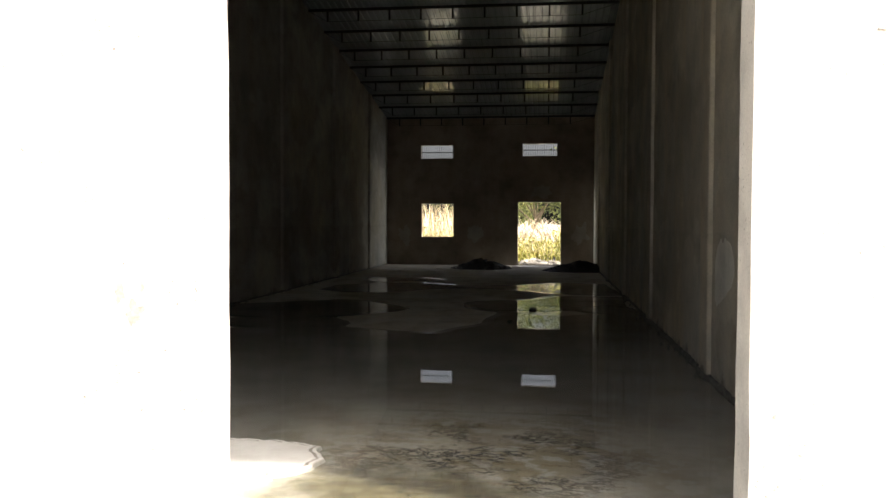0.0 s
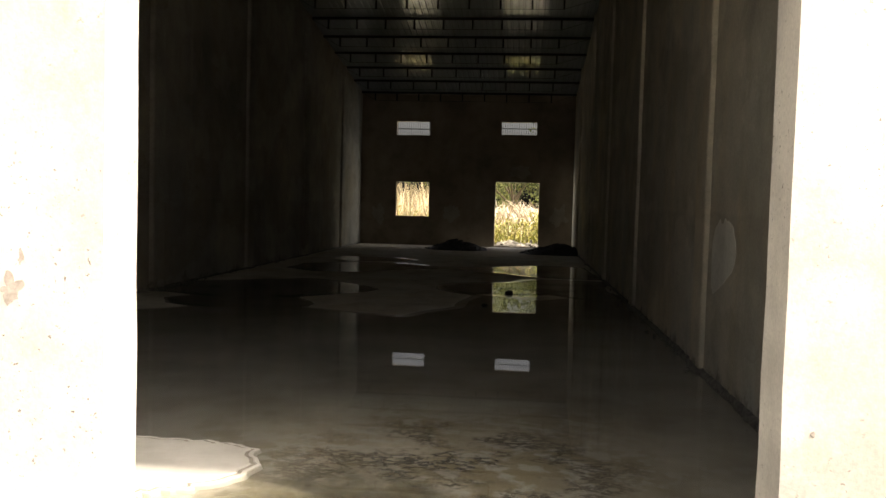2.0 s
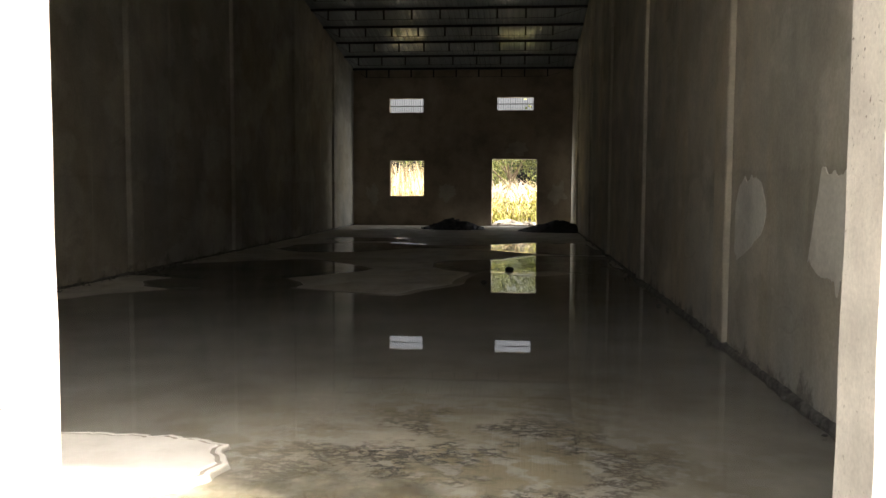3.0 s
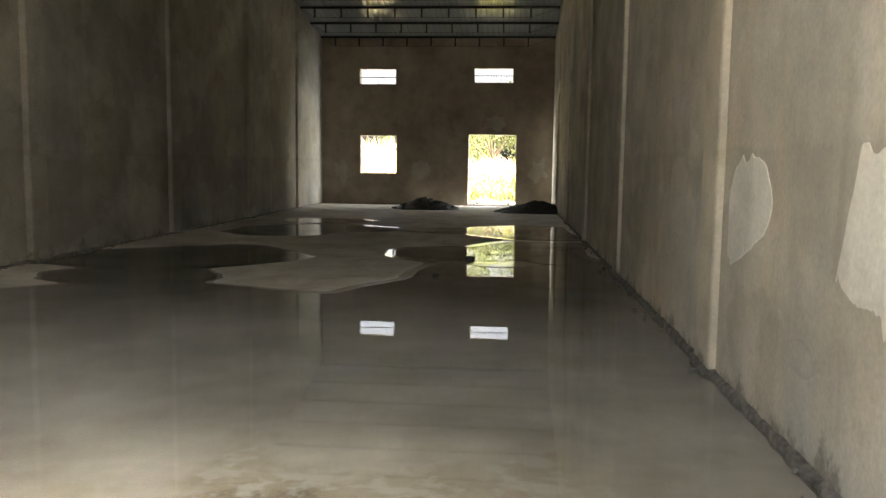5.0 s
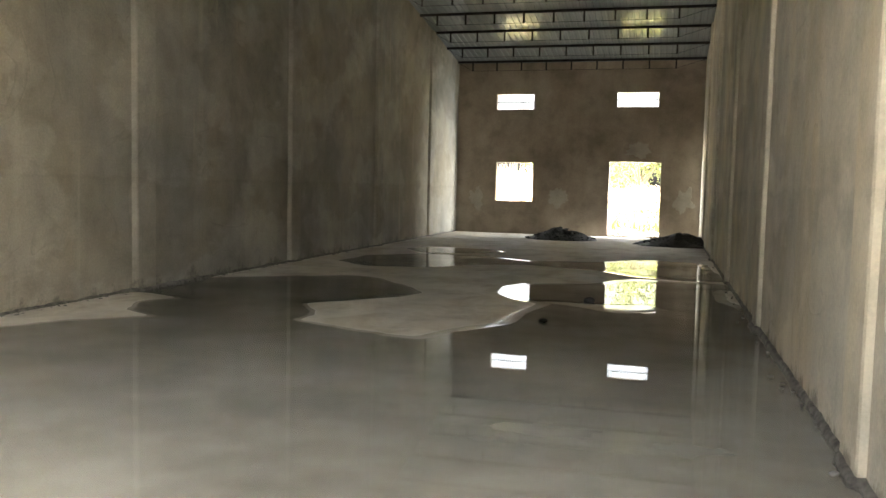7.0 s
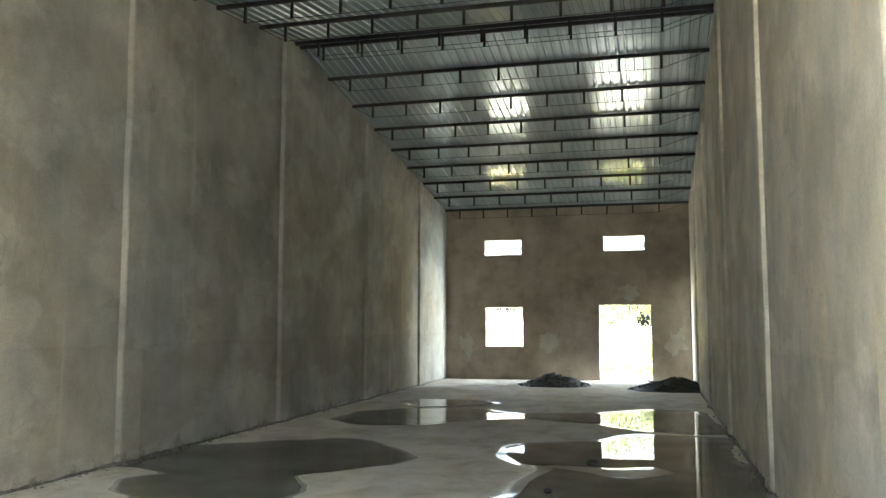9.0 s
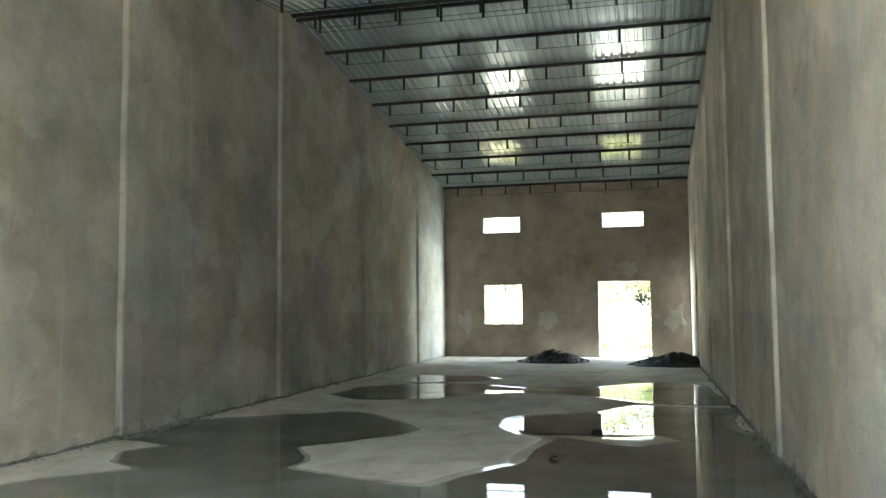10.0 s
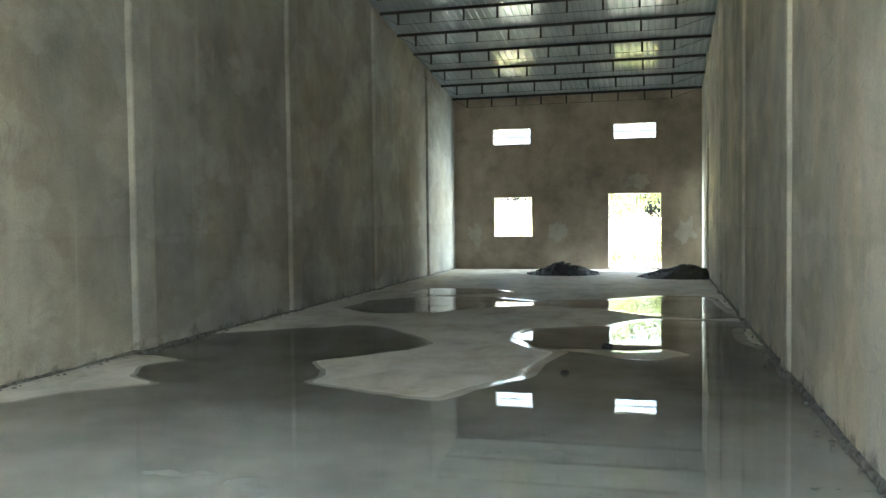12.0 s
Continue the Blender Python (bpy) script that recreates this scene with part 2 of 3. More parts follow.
wet = mix(n, l, cr.outputs[0], mudb, (0.075, 0.055, 0.045))
# olive mud on the wet floor by the dried cement, darkened to mute sunlight
dimmed_mud_at = n.new("ShaderNodeVectorMath")
dimmed_mud_at.operation = "DISTANCE"
l.new(geo.outputs["Position"], dimmed_mud_at.inputs[0])
dimmed_mud_at.inputs[1].default_value = (-0.7, 4.1, 0.0)
reach = n.new("ShaderNodeMath")
reach.operation = "MULTIPLY_ADD"
l.new(noise_node(n, l, 2.4, 7, offset=(6, 6, 0), rough=0.65), reach.inputs[0])
reach.inputs[1].default_value = 1.3
l.new(dimmed_mud_at.outputs["Value"], reach.inputs[2])
dimmed_mud = map_range(n, l, reach.outputs[0], 1.0, 1.75, 1.0, 0.0)
speck = ramp(n, l, noise_node(n, l, 9.0, 6, offset=(1, 7, 0)), [(0.4, (0.06, 0.05, 0.022)), (0.56, (0.115, 0.097, 0.045)), (0.68, (0.22, 0.19, 0.11))])
wet = mix(n, l, mix(n, l, 1.0, dimmed_mud, (0.9, 0.9, 0.9), "MULTIPLY"), wet, speck)
up = map_range(n, l, sep.outputs["Z"], -0.004, 0.0018)
l.new(mix(n, l, up, wet, dry), b.inputs["Base Color"])
l.new(map_range(n, l, sep.outputs["Z"], 0.0025, 0.0058, 0.05, 0.8), b.inputs["Roughness"])
bump(n, l, b, noise_node(n, l, 30, 6), 0.10, 0.0015)

# standing water: clear, a little murky, mirror-like by Fresnel
M_WATER = bpy.data.materials.new("water")
M_WATER.use_nodes = True
n, l = M_WATER.node_tree.nodes, M_WATER.node_tree.links
n.remove(n["Principled BSDF"])
df, silt = n.new("ShaderNodeBsdfDiffuse"), n.new("ShaderNodeMixShader")
df.inputs[0].default_value = (0.58, 0.57, 0.52, 1)
far = n.new("ShaderNodeVectorMath")
far.operation = "DISTANCE"
wg = n.new("ShaderNodeNewGeometry")
l.new(wg.outputs["Position"], far.inputs[0])
far.inputs[1].default_value = (-0.35, 5.0, 0.0)
clear = map_range(n, l, far.outputs["Value"], 1.0, 3.2, 0.1, 1.0)
cloud = ramp(n, l, noise_node(n, l, 0.8, 5, (0.7, 1.2, 1), offset=(3, 3, 0)), [(0.3, (0.27,)), (0.7, (0.5,))])
sm = n.new("ShaderNodeMath")
sm.operation = "MULTIPLY"
ws = n.new("ShaderNodeSeparateXYZ")
l.new(wg.outputs["Position"], ws.inputs[0])
settle = map_range(n, l, ws.outputs["Y"], 8.5, 12.0, 1.0, 0.2)
s2 = n.new("ShaderNodeMath")
s2.operation = "MULTIPLY"
l.new(clear, s2.inputs[0])
l.new(settle, s2.inputs[1])
l.new(s2.outputs[0], sm.inputs[0])
l.new(cloud, sm.inputs[1])
l.new(sm.outputs[0], silt.inputs[0])
tr, gl, mx, fr = (n.new("ShaderNodeBsdfTransparent"), n.new("ShaderNodeBsdfGlossy"), n.new("ShaderNodeMixShader"), n.new("ShaderNodeFresnel"))
tr.inputs[0].default_value = (0.94, 0.94, 0.91, 1)
gl.inputs["Roughness"].default_value = 0.0
fr.inputs[0].default_value = 1.33
wb = n.new("ShaderNodeBump")
wb.inputs["Strength"].default_value, wb.inputs["Distance"].default_value = 0.012, 0.003
l.new(noise_node(n, l, 3.0, 2), wb.inputs["Height"])
l.new(wb.outputs[0], gl.inputs["Normal"])
l.new(tr.outputs[0], silt.inputs[1])
l.new(df.outputs[0], silt.inputs[2])
for i, s in ((0, fr), (1, silt), (2, gl)):
    l.new(s.outputs[0], mx.inputs[i])
l.new(mx.outputs[0], n["Material Output"].inputs[0])

# ground outside: trodden earth
M_GROUND, n, l, b = material("trodden_earth")
f = noise_node(n, l, 0.8, 8)
l.new(ramp(n, l, f, [(0.3, (0.36, 0.32, 0.25)), (0.7, (0.54, 0.49, 0.40))]), b.inputs["Base Color"])
b.inputs["Roughness"].default_value = 0.95
bump(n, l, b, noise_node(n, l, 8, 6), 0.6, 0.03)


# ---- builders ----
def mesh_from(name, verts, faces, mat, smooth=False):
    me = bpy.data.meshes.new(name)
    me.from_pydata([tuple(v) for v in verts], [], faces)
    me.materials.append(mat)
    if smooth:
        me.polygons.foreach_set("use_smooth", [True] * len(me.polygons))
    me.update()
    return me


def part(name, bm, mat, parent=None, label=""):
    me = bpy.data.meshes.new(name)
    bmesh.ops.recalc_face_normals(bm, faces=bm.faces)
    bm.to_mesh(me)
    bm.free()
    me.materials.append(mat)
    ob = new(name, me)
    ob.parent = parent
    if label:
        ob["label"] = label
    return ob


def box(bm, lo, hi, bevel=0.0):
    r = bmesh.ops.create_cube(bm, size=1.0)
    for v in r["verts"]:
        v.co = Vector([(lo[i] + hi[i]) / 2 + v.co[i] * (hi[i] - lo[i]) for i in range(3)])
    if bevel:
        edges = {e for v in r["verts"] for e in v.link_edges}
        bmesh.ops.bevel(bm, geom=list(edges), offset=bevel, segments=2, affect="EDGES")
    return bm


def rod(bm, a, c, radius, sides=6):
    a, c = Vector(a), Vector(c)
    m = Matrix.Translation((a + c) / 2) @ (c - a).to_track_quat("Z", "Y").to_matrix().to_4x4()
    bmesh.ops.create_cone(bm, cap_ends=True, segments=sides, radius1=radius, radius2=radius, depth=(c - a).length, matrix=m)
    return bm


def structure(name, ob, label, category):
    ob.name = name
    return tagged(ob, label, category, kind="structure")


def cross_wall(name, x0, x1, y0, y1, z1, holes, mat, cell=0.6, ragged=0.006):
    """A wall along x with openings that go through it and slightly uneven plaster edges round them."""
    xs = sorted({x0, x1, *(v for h in holes for v in h[:2])})
    zs = sorted({-0.1, z1, *(v for h in holes for v in h[2:])})

    def fine(vals, step):
        out = [vals[0]]
        for a, c in zip(vals, vals[1:]):
            k = max(1, math.ceil((c - a) / step))
            out += [a + (c - a) * (i + 1) / k for i in range(k)]
        return out
    xs, zs = fine(xs, cell), fine(zs, cell)
    solid = lambda i, k: 0 <= i < len(xs) - 1 and 0 <= k < len(zs) - 1 and not any(
        h[0] - 1e-6 < (xs[i] + xs[i + 1]) / 2 < h[1] and h[2] < (zs[k] + zs[k + 1]) / 2 < h[3] for h in holes)
    idx, verts, faces = {}, [], []

    def vert(i, k, side):
        key = (i, k, side)
        if key not in idx:
            idx[key] = len(verts)
            j = noise.noise_vector((xs[i] * 3.1, zs[k] * 3.1, side * 0.4)) * ragged
            verts.append((xs[i] + j.x, (y0, y1)[side], zs[k] + j.z))
        return idx[key]
    for i in range(len(xs) - 1):
        for k in range(len(zs) - 1):
            if not solid(i, k):
                continue
            faces.append([vert(i, k, 0), vert(i + 1, k, 0), vert(i + 1, k + 1, 0), vert(i, k + 1, 0)])
            faces.append([vert(i, k + 1, 1), vert(i + 1, k + 1, 1), vert(i + 1, k, 1), vert(i, k, 1)])
            for di, dk, p, q in ((-1, 0, (0, 1), (0, 0)), (1, 0, (1, 0), (1, 1)), (0, -1, (0, 0), (1, 0)), (0, 1, (1, 1), (0, 1))):
                if not solid(i + di, k + dk):
                    faces.append([vert(i + p[0], k + p[1], 0), vert(i + p[0], k + p[1], 1), vert(i + q[0], k + q[1], 1), vert(i + q[0], k + q[1], 0)])
    return new(name, mesh_from(name, verts, faces, mat))


# ---- setting ----
ground = new("ground", mesh_from("ground", [(-600, -600, -0.16), (600, -600, -0.16), (600, 600, -0.16), (-600, 600, -0.16)], [(0, 1, 2, 3)], M_GROUND))
structure("ground", ground, "bare trodden earth around the building", "ground")
# unseen yard slab, its tone kept dark to limit light bounced into the hall
bm = box(bmesh.new(), (-9, -9, -0.155), (7, YF - 0.03, -0.012), 0.01)
structure("pavement", part("pavement", bm, plain("yard_concrete", (0.11, 0.104, 0.095), (0.18, 0.172, 0.16), 0.9, scale=3)), "unseen concrete yard in front of the gateway, darkened to weaken bounced light", "pavement")

# front wall stands wider than the hall, as the units beside it share it
FRONT_HOLE = [(DOOR_L, DOOR_R, -0.1, LINTEL)]
front = cross_wall("wall_front", -9.0, 7.0, YF, YI, 5.8, FRONT_HOLE, M_FRONT, 0.3, 0.008)
structure("wall_front", front, "sunlit whitewashed plaster front wall with rough edges and stains", "wall")
HOLES = [(-4.15, -3.06, 0.95, 2.06), (-4.17, -3.08, 3.57, 4.01), (-0.76, 0.36, 3.63, 4.04), (-0.905, 0.5, 0.045, 2.11)]
back = cross_wall("wall_back", XL - TH, XR + TH, YB, YB + TH, EAVE - 0.01, HOLES, M_BACK, 0.3, 0.012)
structure("wall_back", back, "brown-grey cement-rendered end wall, blotched, with four openings", "wall")


def long_wall(name, x0, x1, mat, label):
    prof = [(YI, -0.1), (YB, -0.1), (YB, roof_z(YB)), (RIDGE, roof_z(RIDGE)), (YI, roof_z(YI))]
    v = [(x, y, z) for x in (x0, x1) for y, z in prof]
    fcs = [list(range(5)), list(range(9, 4, -1))] + [[i, i + 5, (i + 1) % 5 + 5, (i + 1) % 5] for i in range(5)]
    bm = bmesh.new()
    vs = [bm.verts.new(p) for p in v]
    for fc in fcs:
        bm.faces.new([vs[i] for i in fc])
    return structure(name, part(name, bm, mat), label, "wall")


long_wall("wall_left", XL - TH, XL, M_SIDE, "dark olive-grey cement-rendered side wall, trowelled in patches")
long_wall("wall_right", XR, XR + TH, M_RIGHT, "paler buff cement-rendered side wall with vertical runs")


def pilaster(y, side):
    """A shallow concrete column that stands out of the wall, edges rounded unevenly by the plasterer."""
    x = XL if side < 0 else XR
    w, d, top = 0.38, 0.06 if side < 0 else 0.042, roof_z(y + 0.19) - 0.03
    bm = bmesh.new()
    rows = []
    k = 24
    for i in range(k + 1):
        z = -0.1 + (top + 0.1) * i / k
        j = [noise.noise((y * 3 + s, side * 5, z * 1.3)) * 0.012 for s in range(4)]
        pts = [(0, -0.02 + j[0]), (d * 0.8, j[0]), (d, 0.02 + j[0]), (d, w - 0.02 + j[1]), (d * 0.8, w + j[1]), (0, w + 0.02 + j[1])]
        rows.append([bm.verts.new((x - side * (a + j[2] * 0.4), y + c, z)) for a, c in pts])
    for r0, r1 in zip(rows, rows[1:]):
        for a in range(5):
            bm.faces.new((r0[a], r0[a + 1], r1[a + 1], r1[a]))
    bm.faces.new(rows[-1])
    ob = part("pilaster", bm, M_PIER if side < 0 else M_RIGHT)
    # a thin dark strip on the wall paints the shadow line past the far edge
    seam = bmesh.new()
    rows = []
    for i in range(k + 1):
        z = (top + 0.05) * i / k - 0.05
        j = noise.noise((y * 3 + 1, side * 5, z * 1.3)) * 0.012
        t = 0.026 + 0.012 * noise.noise((y, side, z * 4))
        rows.append([seam.verts.new((x - side * a, y + w + 0.014 + j + c, z)) for a, c in ((0.001, 0.0), (0.005, 0.003), (0.005, t), (0.001, t + 0.004))])
    for r0, r1 in zip(rows, rows[1:]):
        for a in range(3):
            seam.faces.new((r0[a], r0[a + 1], r1[a + 1], r1[a]))
    part("shadow_strip", seam, M_MORTAR, ob, "dark strip drawing the shadow gap along the pilaster edge")
    return tagged(ob, "plastered concrete pilaster standing slightly out of the wall", "pilaster", "wall pilasters", "structure")


for yb in BAYS:
    pilaster(yb, -1)
    pilaster(yb, 1)


def mortar_lip(name, x, side):
    """The rough bead of mortar and dirt where the wall meets the floor."""
    verts, faces = [], []
    k = 420
    for i in range(k + 1):
        y = YI + (YB - YI) * i / k
        on = any(yb - 0.02 < y < yb + 0.4 for yb in BAYS)
        off = (0.06 if side < 0 else 0.042) if on else 0.0
        hgt = 0.032 + 0.016 * noise.noise((y * 2.3, side, 0)) + 0.014 * noise.noise((y * 9, side, 3))
        wid = 0.036 + 0.018 * noise.noise((y * 1.7, side, 5)) + 0.016 * noise.noise((y * 8, side, 7))
        for a, z in ((off - 0.01, hgt + 0.012), (off + 0.015, hgt), (off + wid * 0.7, hgt * 0.62), (off + wid, -0.03)):
            verts.append((x - side * a, y, z))
    for i in range(k):
        for a in range(3):
            q = [i * 4 + a, i * 4 + a + 1, i * 4 + a + 5, i * 4 + a + 4]
            faces.append(q)
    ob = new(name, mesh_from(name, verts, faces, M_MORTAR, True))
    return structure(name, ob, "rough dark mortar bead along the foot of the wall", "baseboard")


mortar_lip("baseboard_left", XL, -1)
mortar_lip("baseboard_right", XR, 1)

# ---- floor ----
# Plan of the dry screed: shore outlines, and the puddles that lie in them.
DRY = [
    [(-2.77, 10.9), (-2.2, 10.7), (-1.61, 10.45), (-1.35, 10.4), (-1.2, 10.63), (-0.99, 11.14), (-0.74, 11.53), (-0.68, 12.23), (-0.57, 13.1),
     (-0.95, 13.34), (-1.19, 13.81), (-1.29, 14.43), (-1.1, 14.85), (-0.2, 15.2), (0.27, 16.1), (0.9, 16.0), (1.8, 15.9), (1.8, 28), (-6, 28), (-6, 13.2),
     (-5.06, 13.8), (-4.42, 14.32), (-3.77, 14.76), (-3.34, 14.73), (-2.75, 14.12), (-2.21, 13.41), (-2.37, 12.91), (-2.84, 12.34), (-3.14, 11.99), (-2.84, 11.56), (-2.72, 11.24)],
    [(-6, 9.0), (-5.2, 9.3), (-4.77, 9.68), (-4.59, 10.12), (-3.98, 10.63), (-4.5, 10.9), (-4.75, 11.4), (-4.45, 11.81), (-4.99, 12.07), (-6, 11.9)],
    [(1.29, 14.97), (1.4, 15.4), (1.8, 15.5), (1.8, 13.0), (1.49, 13.47), (1.28, 14.34)],
]
# a bar that hardly breaks the surface and stays wet
BAR = [(-0.75, 13.25), (-0.3, 12.98), (0.02, 12.72), (0.31, 12.66), (0.75, 13.11), (0.48, 13.5), (0.12, 13.25), (-0.4, 13.3)]
POOLS = [
    [(-4.66, 16.92), (-4.65, 18.17), (-3.84, 19.09), (-2.64, 19.09), (-1.7, 18.44), (-0.44, 18.78), (0.48, 19.69), (1.23, 19.52), (1.32, 17.94), (1.5, 16.6), (1.05, 16.4),
     (0.35, 16.65), (-0.36, 17.36), (-1.51, 17.81), (-2.22, 17.49), (-3.11, 16.48), (-3.99, 16.31)],
    [(-4.49, 20.19), (-4.36, 20.91), (-3.0, 20.88), (-2.48, 20.31), (-2.77, 19.76), (-3.91, 19.31)],
]


def signed(px, py, poly):
    """Distance to an outline, positive inside."""
    dist = np.full(px.shape, 1e9)
    inside = np.zeros(px.shape, bool)
    for (ax, ay), (cx, cy) in zip(poly, poly[1:] + poly[:1]):
        ex, ey = cx - ax, cy - ay
        k = np.clip(((px - ax) * ex + (py - ay) * ey) / (ex * ex + ey * ey), 0, 1)
        dist = np.minimum(dist, np.hypot(px - ax - k * ex, py - ay - k * ey))
        cross = (ay > py) != (cy > py)
        with np.errstate(divide="ignore", invalid="ignore"):
            inside ^= cross & (px < ax + (py - ay) / (ey if ey else 1e-9) * ex)
    return np.where(inside, dist, -dist)


NX, NY = 190, 620
gx, gy = np.meshgrid(np.linspace(XL - 0.02, XR + 0.02, NX), np.linspace(YF - 0.02, YB + 0.02, NY))
sd = np.maximum.reduce([signed(gx, gy, p) for p in DRY])
sd = np.minimum.reduce([sd] + [-signed(gx, gy, p) for p in POOLS])


def smooth(a, k):
    """Rounds the corners of the shore."""
    for _ in range(k):
        a = np.pad(a, 1, mode="edge")
        a = (a[:-2, 1:-1] + a[2:, 1:-1] + a[1:-1, :-2] + a[1:-1, 2:] + 2 * a[1:-1, 1:-1]) / 6
    return a


sd = smooth(np.clip(sd, -0.6, 0.6), 5)
bar = smooth(np.clip(signed(gx, gy, BAR), -0.6, 0.6), 4)
wob = np.array([noise.noise((x * 2.6, y * 1.6, 0)) * 0.05 + noise.noise((x * 8, y * 6, 2)) * 0.02 for x, y in zip(gx.ravel(), gy.ravel())]).reshape(gx.shape)
sd = sd + wob
# the floor rises gently on the side of the gateway axis and more steeply towards the left wall
reach = 0.16 + 0.30 / (1 + np.exp(-(gx + 1.5) / 0.25))
gz = np.where(sd > 0, 0.012 * np.tanh(sd / reach), 0.022 * np.tanh(sd / 0.30))
bar = bar + wob * 0.5
gz = np.maximum(gz, np.where(bar > 0, 0.0028 * np.tanh(bar / 0.12), 0.022 * np.tanh(bar / 0.3)))
verts = np.stack([gx, gy, gz], -1).reshape(-1, 3).tolist()
faces = [(j * NX + i, j * NX + i + 1, (j + 1) * NX + i + 1, (j + 1) * NX + i) for j in range(NY - 1) for i in range(NX - 1)]
floor = new("floor", mesh_from("floor", verts, faces, M_FLOOR, True))
structure("floor", floor, "uneven grey screed floor, dry islands between shallow puddles", "floor")
water = new("water", mesh_from("water", [(XL + 0.02, YI + 0.13, 0), (XR - 0.02, YI + 0.13, 0), (XR - 0.02, 21.6, 0), (XL + 0.02, 21.6, 0)], [(0, 1, 2, 3)], M_WATER))
structure("water", water, "still shallow rainwater standing on the floor", "water")
bm = box(bmesh.new(), (DOOR_L - 0.3, YF - 0.028, -0.1), (DOOR_R + 0.3, YI + 0.13, 0.012), 0.012)
structure("door_sill", part("door_sill", bm, M_PATCH), "worn concrete threshold in the gateway", "threshold")

# ---- roof ----
WAVE, XA, XB = 0.15, XL - TH - 0.1, XR + TH + 0.1
xs = []
x = XA
while x < XB:
    xs += [(x, 0.0), (x + 0.085, 0.0), (x + 0.1, 0.02), (x + 0.135, 0.02)]
    x += WAVE
verts, faces = [], []
ys = [YF - 0.5, RIDGE, YB + 0.5]
ys = [YF - 0.4 + (RIDGE - YF + 0.4) * i / 12 for i in range(13)] + [RIDGE + (YB + 0.5 - RIDGE) * (i + 1) / 12 for i in range(12)]
for thick in (0.0, 0.012):
    for y in ys:
        for x, h in xs:
            sag = 0.006 * noise.noise((x * 0.9, y * 0.8, 0))
            verts.append((x, y, roof_z(y) + 0.012 + h + thick + sag))
w, tot = len(xs), len(xs) * len(ys)
for j in range(len(ys) - 1):
    for i in range(w - 1):
        q = (j * w + i, j * w + i + 1, (j + 1) * w + i + 1, (j + 1) * w + i)
        faces.append(q)
        faces.append(tuple(tot + k for k in reversed(q)))
ceiling = new("ceiling", mesh_from("ceiling", verts, faces, M_ROOF))
structure("ceiling", ceiling, "corrugated zinc roof sheets, shiny underneath", "ceiling")


def purlin():
    """A steel tube trussed with short posts and a tie rod below."""
    p = tagged(new("purlin"), "black steel roof purlin trussed by posts and a thin tie rod", "purlin", "roof purlins")
    part("chord", box(bmesh.new(), (XL, -0.025, -0.06), (XR, 0.025, -0.0), 0.004), M_IRON, p)
    posts = [-4.86 + 0.705 * i for i in range(9)]
    me = None
    for x in posts:
        if me is None:
            ob = part("post", box(bmesh.new(), (-0.02, -0.02, -0.29), (0.02, 0.02, -0.058), 0.003), M_IRON, p)
            me = ob.data
        else:
            ob = new("post", me)
            ob.parent = p
        ob.location.x = x
    bm = bmesh.new()
    pts = [(XL + 0.02, 0, -0.05), (posts[0], 0, -0.285), (posts[-1], 0, -0.285), (XR - 0.02, 0, -0.05)]
    for a, c in zip(pts, pts[1:]):
        rod(bm, a, c, 0.005, 5)
    part("tie_rod", bm, M_IRON, p, "thin steel tie rod")
    return p


PURLINS = [RIDGE + 0.11 + 1.3 * i for i in range(9)] + [RIDGE - 0.11 - 1.3 * i for i in range(10)]
first = purlin()
for i, y in enumerate(PURLINS):
    m = pose(0, y, roof_z(y) + 0.008)
    if i == 0:
        first.matrix_basis = m
    else:
        copy_thing(first, m)


# ---- back wall fittings ----
def grille(h):
    """Upright bars with one cross bar, set in the depth of an opening."""
    x0, x1, z0, z1 = h
    g = tagged(new("window_grille"), "rusty steel bar grille in a small high opening", "grille", "window grilles")
    g.location = (x0, YB + 0.1, z0)
    k = 15
    for i in range(k):
        xx = (x1 - x0) * (i + 0.5) / k
        part("bar", rod(bmesh.new(), (xx, 0, -0.015), (xx, 0, z1 - z0 + 0.015), 0.006), M_IRON, g)
    part("cross_bar", box(bmesh.new(), (-0.015, -0.009, 0.19), (x1 - x0 + 0.015, -0.001, 0.215), 0.002), M_IRON, g)


grille(HOLES[1])
grille(HOLES[2])


def splotch(name, centre, axis, ru, rv, seed, mat, label, sign=1, thick=0.004, parent=None, wild=0.3):
    """A ragged skim of plaster that stands slightly proud of a wall; axis: the wall's normal, x or y."""
    bm = bmesh.new()
    k = 40
    ring = []
    for i in range(k):
        a = 2 * math.pi * i / k
        r = 1 + wild * noise.noise((math.cos(a) * 1.3, math.sin(a) * 1.3, seed)) + 0.4 * wild * noise.noise((math.cos(a) * 5, math.sin(a) * 5, seed + 9))
        ring.append((ru * r * math.cos(a), rv * r * math.sin(a)))
    at = lambda u, v, d: (centre[0] - sign * d, centre[1] + u, centre[2] + v) if axis == "x" else (centre[0] + u, centre[1] - sign * d, centre[2] + v)
    outer = [bm.verts.new(at(u, v, -0.002)) for u, v in ring]
    inner = [bm.verts.new(at(u * 0.93, v * 0.93, thick)) for u, v in ring]
    for i in range(k):
        bm.faces.new((outer[i], outer[(i + 1) % k], inner[(i + 1) % k], inner[i]))
    bm.faces.new(inner)
    ob = part(name, bm, mat)
    return tagged(ob, label, "plaster patch", "plaster patches", "structure")


PALE = "pale ragged patch of newer plaster on the wall"


